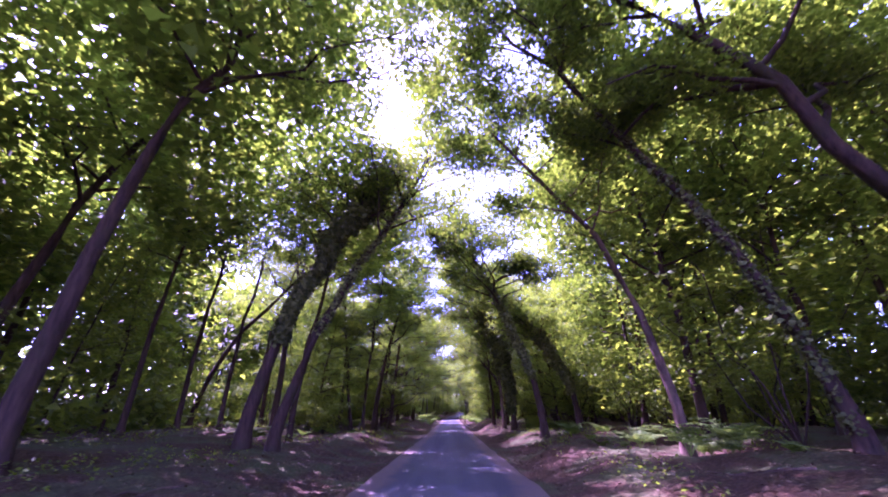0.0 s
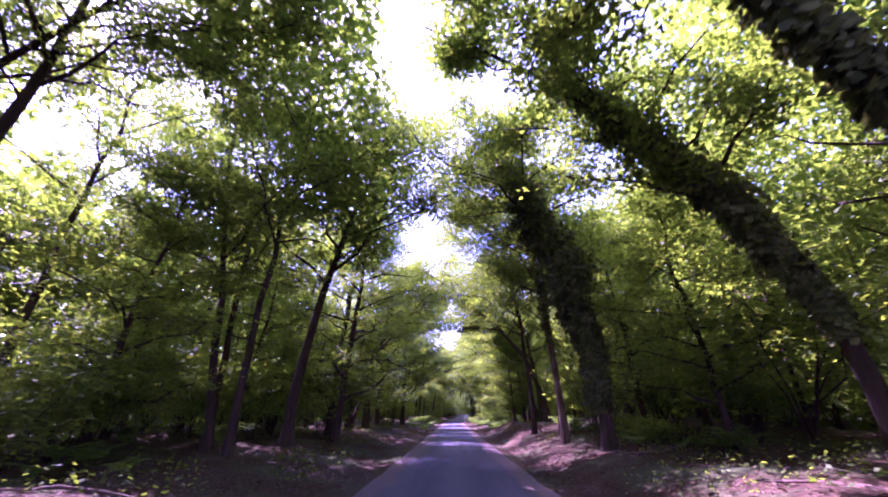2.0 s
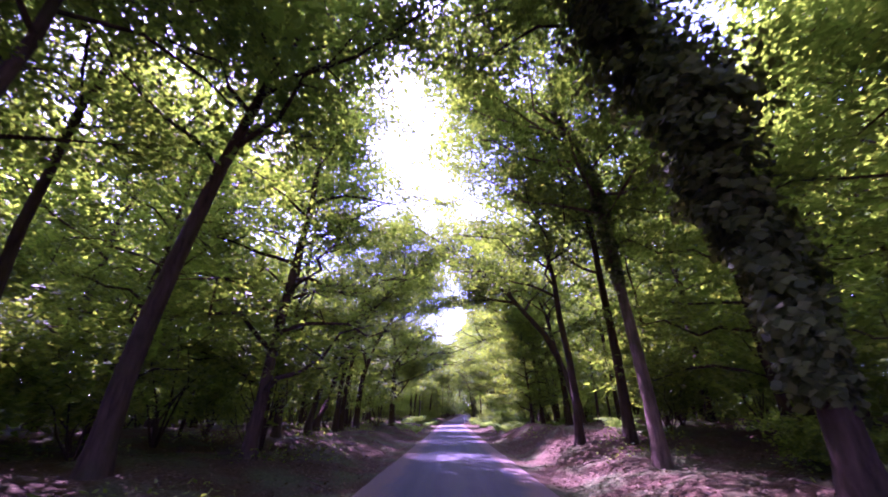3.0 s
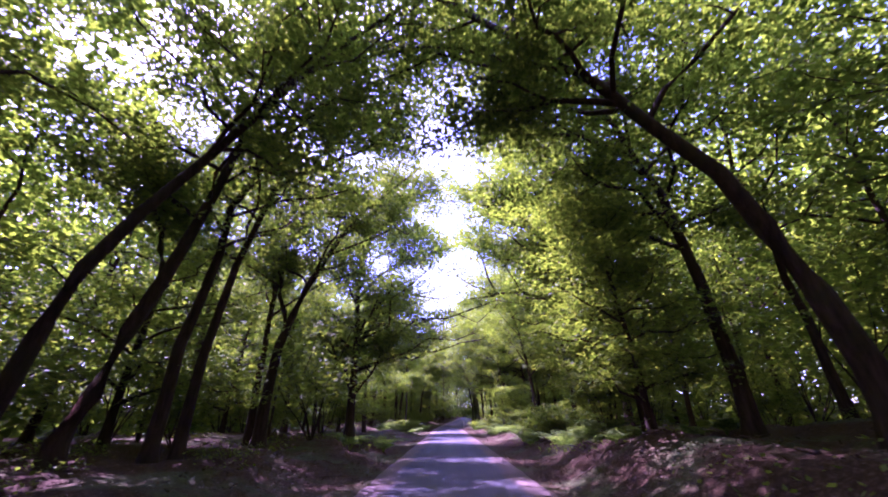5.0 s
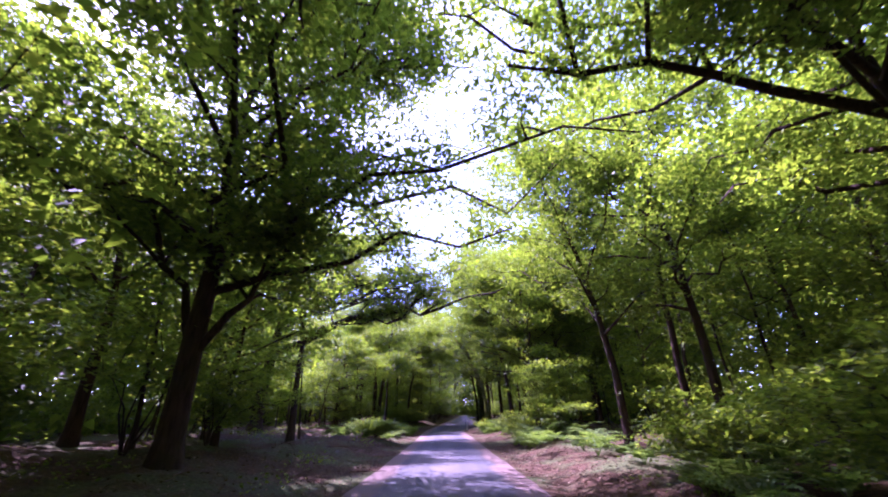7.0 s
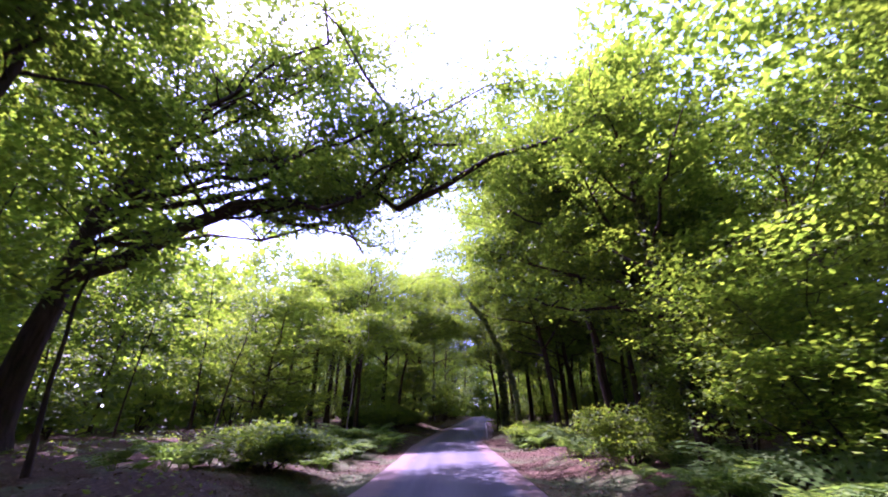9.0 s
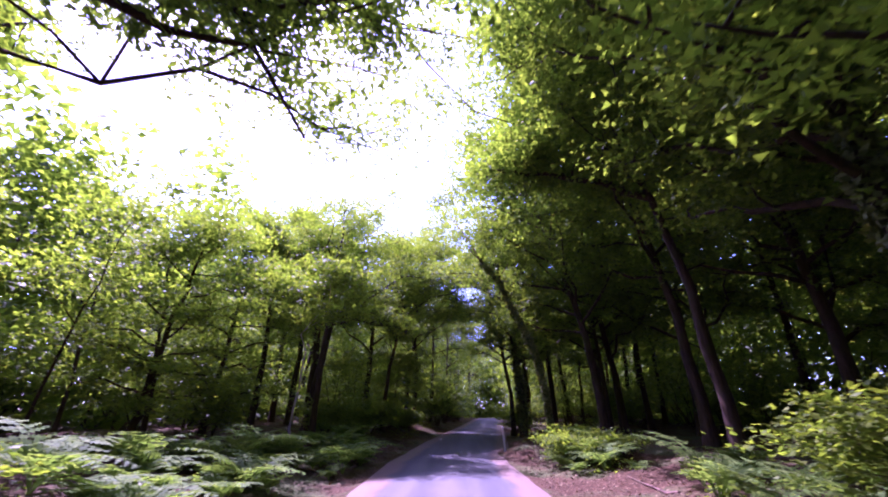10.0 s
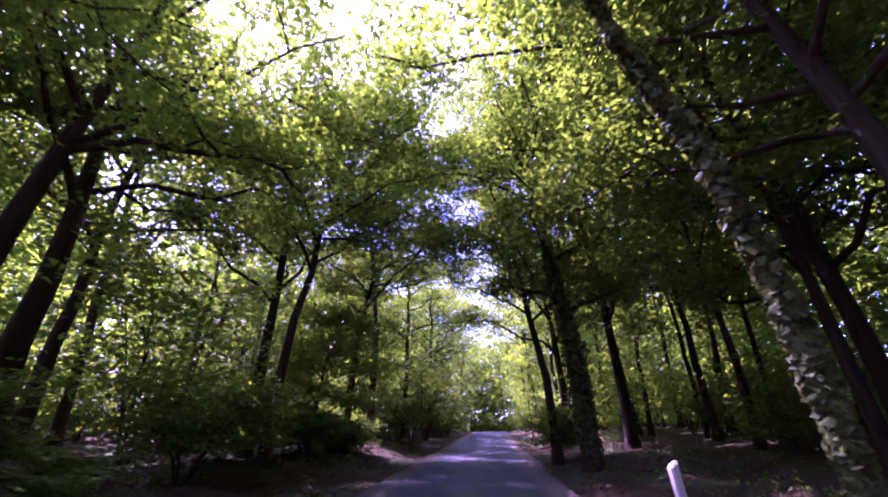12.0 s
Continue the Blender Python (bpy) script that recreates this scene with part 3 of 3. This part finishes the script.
scatter(poles, spots_in(rng, 1400, (-20, 20), (2, 165), 3.0, lambda d, y: abs(d) > (8.0 if y < 128 else 3.4) and not (0 < d < 13 and 80 < y < 113) and not (-17 < d < 0 and y < 33) and not (0 < d < 11 and 58 < y < 96), taken), rng)
deep = [make_tree("tree", "forest tree deep in the wood", 60 + i, 16 + i, 0.2, (0.3 * i, 0.4), 0.12, 4.4, 15, 0.85, 6, sides=5, fine=0) for i in range(3)]
# these also reach back unseen past the start, to block light there
scatter(deep, spots_in(rng, 1500, (-42, 42), (-12, 205), 6.6, lambda d, y: abs(d) > 16 or (y > 172 and abs(d) > 5) or y > 181, taken), rng)

bushes = [make_shrub(400 + i, 2.6 + 0.7 * i, 1.5 + 0.3 * i, 6, 22, 0.23) for i in range(4)]
low_taken = [(k[0], k[1]) for k in KEY]
spots = spots_in(rng, 1700, (-19, 19), (2, 165), 2.7, lambda d, y: abs(d) > ((7.2 if d > 0 else 6.0) if y < 118 else 3.4) and not (d > 0 and y < 50 and d < 8) and not (-15 < d < 0 and y < 27) and not (0 < d < 13 and 60 < y < 95) and not (-15 < d < 0 and 78 < y < 104) and not (0 < d < 13 and 94 < y < 113), low_taken)
scatter(bushes, spots, rng, 0.7, 1.35, 5)


def far_woods():
    """The wood that closes the view behind the trees, and its thick undergrowth."""
    rng = np.random.default_rng(9)
    n = 140000
    x = np.where(rng.random(n) < 0.5, -1, 1) * rng.uniform(25, 62, n)
    y = rng.uniform(-45, 260, n)
    end = rng.random(n) < 0.3
    x = np.where(end, rng.uniform(-60, 70, n), x)
    y = np.where(end, rng.uniform(176, 240, n), y)
    lump = np.sin(x * 0.9 + y * 0.35) + np.sin(y * 0.8 - x * 0.4)
    z = ground_z(x, y) + (15.5 + 1.6 * lump) * rng.random(n) ** 0.8
    v, f = leaves(rng, np.stack([x, y, z], -1), 0.85, 0.9, 0.8, whole=False)
    tagged(new("far_woods", mesh_from("far_woods", v, f, [OAK_LEAF])), "dense green woodland closing the view", "woodland", kind="stuff")
    n = 110000
    d = np.where(rng.random(n) < 0.5, -1, 1) * rng.uniform(15, 44, n)
    y = np.where(rng.random(n) < 0.12, rng.uniform(178, 205, n), rng.uniform(-10, 215, n))
    d = np.where(y > 150, rng.uniform(3.5, 30, n) * np.sign(d), d)
    d = np.where(y > 178, rng.uniform(-24, 24, n), d)
    x = d + road_x(y)
    lump = 0.5 + 0.5 * np.sin(x * 0.7 + 1.3 * np.sin(y * 0.4)) * np.sin(y * 0.55 + x * 0.2)
    z = ground_z(x, y) + (0.4 + 3.4 * lump) * rng.random(n)
    v, f = leaves(rng, np.stack([x, y, z], -1), 0.52, 0.8, 0.8, whole=False)
    tagged(new("undergrowth", mesh_from("undergrowth", v, f, [OAK_LEAF])), "thick leafy undergrowth deep in the wood", "undergrowth", kind="stuff")
    # the closed roof of leaves over the wood, laid to shade it, thinner where the sky shows or light is let in
    n = 420000
    side = np.where(rng.random(n) < 0.5, -1, 1)
    d = side * (2.5 + 37 * rng.random(n) ** 1.6)
    # leaves below y = 0 are added out of view, to shade the start
    y = np.where(rng.random(n) < 0.09, rng.uniform(-16, 0, n), rng.uniform(-12, 190, n))
    left_from = np.interp(y, [0, 23, 26, 32, 35, 47, 50, 54, 56, 66, 69, 82, 84, 97, 99, 104, 118], [3.4, 3.6, 15, 15, 4, 4.5, 7, 7, 14, 14, 18, 18, 13, 13, 18, 13, 11])
    right_from = np.interp(y, [0, 12, 16, 26, 34, 37, 44, 47, 52, 58, 65, 68, 80, 84, 93, 96, 99, 121, 124, 126, 132], [4, 4, 5.5, 5.5, 6, 11, 11, 5, 4, 3, 3, 10, 8, 5.5, 5.5, 0.8, 0.8, 1.0, 4, 5, 7.5])
    holes = np.sin(d * 0.8 + 1.7 * np.sin(y * 0.31)) * np.sin(y * 0.62 + 1.3 * np.sin(d * 0.5))
    keep = np.where(side < 0, -d > left_from, d > right_from) & (holes < np.where((d > 0) & ((y > 95) & (y < 121) | (d > 5) & (y > 82) & (y < 96) | (y < 29) | (y > 46) & (y < 66)) | (d < 0) & (y < 23) | (d < -13) & ((y < 36) | (y > 84) & (y < 98)), 0.65, 0.12))
    keep &= ~((d < -8) & (y > 33) & (y < 41))
    d, y = d[keep], y[keep]
    # thicker patches, to fill gaps and darken what stands beneath
    for d0, d1, y0, y1, thick in [(-18, -3.2, 1, 24, 17000), (0.5, 9, 107, 124, 8500), (5, 14, 13, 28, 8500), (-8, -2.2, 27, 38, 4500)]:
        d = np.concatenate([d, rng.uniform(d0, d1, thick)])
        y = np.concatenate([y, rng.uniform(y0, y1, thick)])
    # more roof added over the deep wood to darken it, left open where lit
    n = 130000
    deep = np.where(rng.random(n) < 0.6, -1, 1) * rng.uniform(15, 43, n)
    at = rng.uniform(-5, 135, n)
    lit = (deep < 0) & ((at > 62) & (at < 84) | (at > 99) | (deep > -25) & (at > 29) & (at < 44))
    d, y = np.concatenate([d, deep[~lit]]), np.concatenate([y, at[~lit]])
    x = d + road_x(y)
    z = ground_z(x, y) + 12.6 + 1.5 * np.sin(x * 0.7 + y * 0.4) + rng.normal(0, 1.5, len(x)) + np.where((d > 0) & (y > 48), np.where(y > 78, 2.8, 1.4), 0) * (y < 128) + 1.4 * ((d > 0) & (y < 36))
    v, f = leaves(rng, np.stack([x, y, z], -1), 0.26 + 0.013 * np.abs(d), 0.5, 0.75, whole=False)
    tagged(new("canopy", mesh_from("canopy", v, f, [OAK_LEAF])), "closed roof of leaves high over the wood, thickened for shade and partly out of view", "canopy", kind="stuff")


far_woods()


# ---- the verges ----
def make_fern(seed, size):
    """Bracken: arching fronds of narrow leaflets round one root."""
    rng = np.random.default_rng(seed)
    root = new("fern")
    for k in range(7):
        az = 0.9 * k + rng.normal(0, 0.25)
        L = size * rng.uniform(0.75, 1.15)
        out = Vector((math.cos(az), math.sin(az), 0))
        side = Vector((-out.y, out.x, 0))
        verts, faces = [], []
        line = [out * (L * u * (0.35 + 0.6 * u)) + Vector((0, 0, L * (1.25 * u - 0.75 * u * u))) for u in np.linspace(0, 1, 17)]
        tube(verts, faces, line[::4], [0.008, 0.007, 0.005, 0.003, 0.002], 3)
        for i in range(4, 17):
            p, w = line[i], L * 0.42 * (1.02 - i / 17.0) + 0.025
            ahead = (line[i] - line[i - 1]).normalized()
            for sgn in (-1, 1):
                tip = p + side * sgn * w * rng.uniform(0.85, 1.1) + ahead * w * rng.uniform(0.25, 0.5) - Vector((0, 0, w * rng.uniform(0.05, 0.4)))
                run = tip - p
                for k2 in range(4):   # small lobes along each leaflet
                    c, e = p + run * (0.26 * k2), p + run * (0.26 * k2 + 0.24)
                    lobe = 0.036 * (1.1 - 0.22 * k2)
                    q = len(verts)
                    verts += [tuple(c), tuple(e - ahead * lobe), tuple(e + run * 0.06), tuple(e + ahead * lobe)]
                    faces += [(q, q + 1, q + 2), (q, q + 2, q + 3)]
        part("frond", mesh_from("frond", verts, faces, [FERN_LEAF]), root)
    return tagged(root, "green bracken fern with arching fronds on the verge", "fern", "ferns on the verges")


def place_ferns():
    rng = np.random.default_rng(21)
    protos = [make_fern(500 + i, 0.6 + 0.12 * i) for i in range(3)]
    spots = []
    # stretches: x from, x to, y from, y to, how many
    for x0, x1, y0, y1, n in [(4.2, 7.5, 68, 82, 34), (4.0, 6.8, 84, 99, 38), (3.4, 5.2, 100.5, 105.2, 24), (-7.2, -4.0, 88, 99, 30), (-6.6, -3.8, 98, 106, 32),
                              (5.5, 8.5, 10, 24, 16), (6.0, 8.0, 30, 48, 10), (-5.5, -4.2, 86, 112, 10), (4.0, 7.5, 57, 69, 36), (-12, -6, 16, 44, 14), (-5.4, -3.0, 94, 104, 32), (3.6, 5.6, 83, 90, 20), (-4.6, -3.0, 64, 72, 4)]:
        for _ in range(n):
            spots.append((rng.uniform(x0, x1), rng.uniform(y0, y1)))
    scatter(protos, spots, rng, 0.7, 1.3, 6)


place_ferns()

# leafy bushes at the lane's edge
for seed, x, y, H, R in [(451, -3.9, 121.5, 1.3, 1.3), (452, -3.4, 128.0, 1.3, 1.4), (453, 4.6, 121.0, 2.2, 1.3), (454, 4.2, 102.8, 0.9, 1.2), (455, 5.0, 104.4, 0.9, 1.2),
                         (457, 5.4, 67.5, 1.6, 1.5), (458, 5.6, 71.5, 1.8, 1.6), (459, 5.6, 61.5, 3.6, 1.8), (460, 5.2, 92.4, 1.6, 1.6),
                         (466, 5.8, 86.0, 3.4, 2.0), (483, 6.6, 87.4, 5.5, 2.8), (484, 6.4, 89.2, 5.0, 2.4), (467, -4.8, 112.5, 2.2, 1.6), (476, -5.6, 115.5, 1.6, 1.5), (477, -4.6, 118.5, 1.4, 1.4), (478, -5.4, 123.5, 1.8, 1.6), (479, -3.0, 133.0, 1.8, 1.8), (480, -1.0, 140.0, 2.6, 2.0), (481, 0.4, 146.0, 3.0, 2.2), (482, -6.2, 109.0, 1.6, 1.5), (469, -4.4, 90.5, 1.0, 1.2), (470, 7.4, 37.2, 0.8, 0.9),
                         (471, -9.5, 30.0, 3.0, 2.2), (473, -10.5, 37.0, 3.6, 2.2), (475, 7.6, 44.0, 3.2, 2.0)]:
    stand(make_shrub(seed, H, R, per=84, leaf=0.135), x, y)


def marker_post():
    """A weathered wooden marker post."""
    bm = bmesh.new()
    bmesh.ops.create_cube(bm, size=1.0, matrix=Matrix.Translation((0, 0, 0.30)) @ Matrix.Diagonal((0.075, 0.07, 1.1, 1)))
    for v in bm.verts:
        if v.co.z > 0.5:
            v.co.z += 0.02 if v.co.x > 0 else -0.02
    bmesh.ops.bevel(bm, geom=list(bm.edges), offset=0.012, segments=2, affect="EDGES")
    me = bpy.data.meshes.new("marker_post")
    bm.to_mesh(me)
    bm.free()
    m, nt, b = material("post_wood")
    g = noise_at(nt, 22, 6, 0.6, squash=(1, 1, 0.08))
    nt.links.new(ramp(nt, g, [(0.3, (0.34, 0.29, 0.24)), (0.7, (0.62, 0.56, 0.50))]).outputs["Color"], b.inputs["Base Color"])
    b.inputs["Roughness"].default_value = 0.8
    bump(nt, b, g, 0.5, 0.01)
    me.materials.append(m)
    ob = tagged(new("marker_post", me), "short pale wooden marker post beside the lane", "post")
    ob.matrix_world = pose(2.22, 107.7, float(ground_z(2.22, 107.7)) + 0.14, 0, -4, 8)


marker_post()


def litter():
    """Fallen leaves lying on the verges and creeping green between them."""
    rng = np.random.default_rng(31)
    n = 64000
    d = np.where(rng.random(n) < 0.5, -1, 1) * (2.1 + rng.gamma(1.6, 1.9, n))
    y = rng.uniform(0, 135, n)
    x = d + road_x(y)
    P = np.stack([x, y, ground_z(x, y) + rng.uniform(0.01, 0.05, n) + 0.03 * (np.abs(d) < 2.45)], -1)
    v, f = leaves(rng, P, 0.075, 0.35, 0.6)
    m = leaf_material("dead_leaf", (0.03, 0.017, 0.007), (0.080, 0.052, 0.020), (0.19, 0.14, 0.07), (1.2, 1.0, 0.8), 0.1, 0.8, 0.2)
    tagged(new("fallen_leaves", mesh_from("fallen_leaves", v, f, [m])), "brown fallen leaves scattered over the verges", "leaf litter", kind="stuff")
    n = 60000
    d = np.where(rng.random(n) < 0.5, -1, 1) * rng.uniform(3.6, 13, n)
    y = rng.uniform(2, 135, n)
    keep = np.sin(d * 0.9 + 2 * np.sin(y * 0.23)) * np.sin(y * 0.37 + d * 0.3) > 0.25
    d, y = d[keep], y[keep]
    x = d + road_x(y)
    P = np.stack([x, y, ground_z(x, y) + rng.uniform(0.02, 0.3, len(x))], -1)
    v, f = leaves(rng, P, 0.10, 0.5, 0.6)
    tagged(new("ground_cover", mesh_from("ground_cover", v, f, [OAK_LEAF])), "low green plants creeping over the forest floor", "ground cover", kind="stuff")


def sticks():
    rng = np.random.default_rng(33)
    for k in range(46):
        side = -1 if k % 2 else 1
        y = rng.uniform(6, 118)
        d = side * rng.uniform(2.5, 6.5)
        x = d + float(road_x(y))
        L, az = rng.uniform(0.5, 2.2), rng.uniform(0, 6.28)
        a, e = Vector((x, y, 0)), Vector((x + math.cos(az) * L, y + math.sin(az) * L, 0))
        line = wander(rng, a, e, 4, 0.05 * L)
        if any(abs(p.x - float(road_x(p.y))) < 2.15 for p in line):
            continue
        for p in line:
            p.z = float(ground_z(p.x, p.y)) + 0.02
        v, f = [], []
        r = 0.012 + 0.012 * L
        tube(v, f, line, [r, r * 0.9, r * 0.75, r * 0.6, r * 0.35], 5)
        tagged(new("stick", mesh_from("stick", v, f, [PALE_BARK], True)), "dry fallen branch lying on the leaf litter", "branch", "fallen branches")


def road_twig():
    """A dead twig with side shoots, fallen on the lane's edge."""
    rng = np.random.default_rng(35)
    v, f = [], []
    a, e = Vector((-2.7, 76.0, 0)), Vector((-1.75, 76.1, 0))
    line = wander(rng, a, e, 4, 0.03)
    for p in line:
        p.z = max(float(ground_z(p.x, p.y)), float(road_z(p.y)) + 0.03) + 0.025
    tube(v, f, line, [0.022, 0.02, 0.016, 0.012, 0.006], 5)
    for k in range(3):
        q = line[1 + k]
        tube(v, f, [q, q + Vector((rng.normal(0, 0.06), 0.02, 0.16)), q + Vector((rng.normal(0, 0.12), 0.04, 0.3))], [0.012, 0.009, 0.004], 4)
    tagged(new("twig", mesh_from("twig", v, f, [PALE_BARK], True)), "forked dead twig lying at the lane's edge", "branch", "fallen branches")


litter()
sticks()
road_twig()
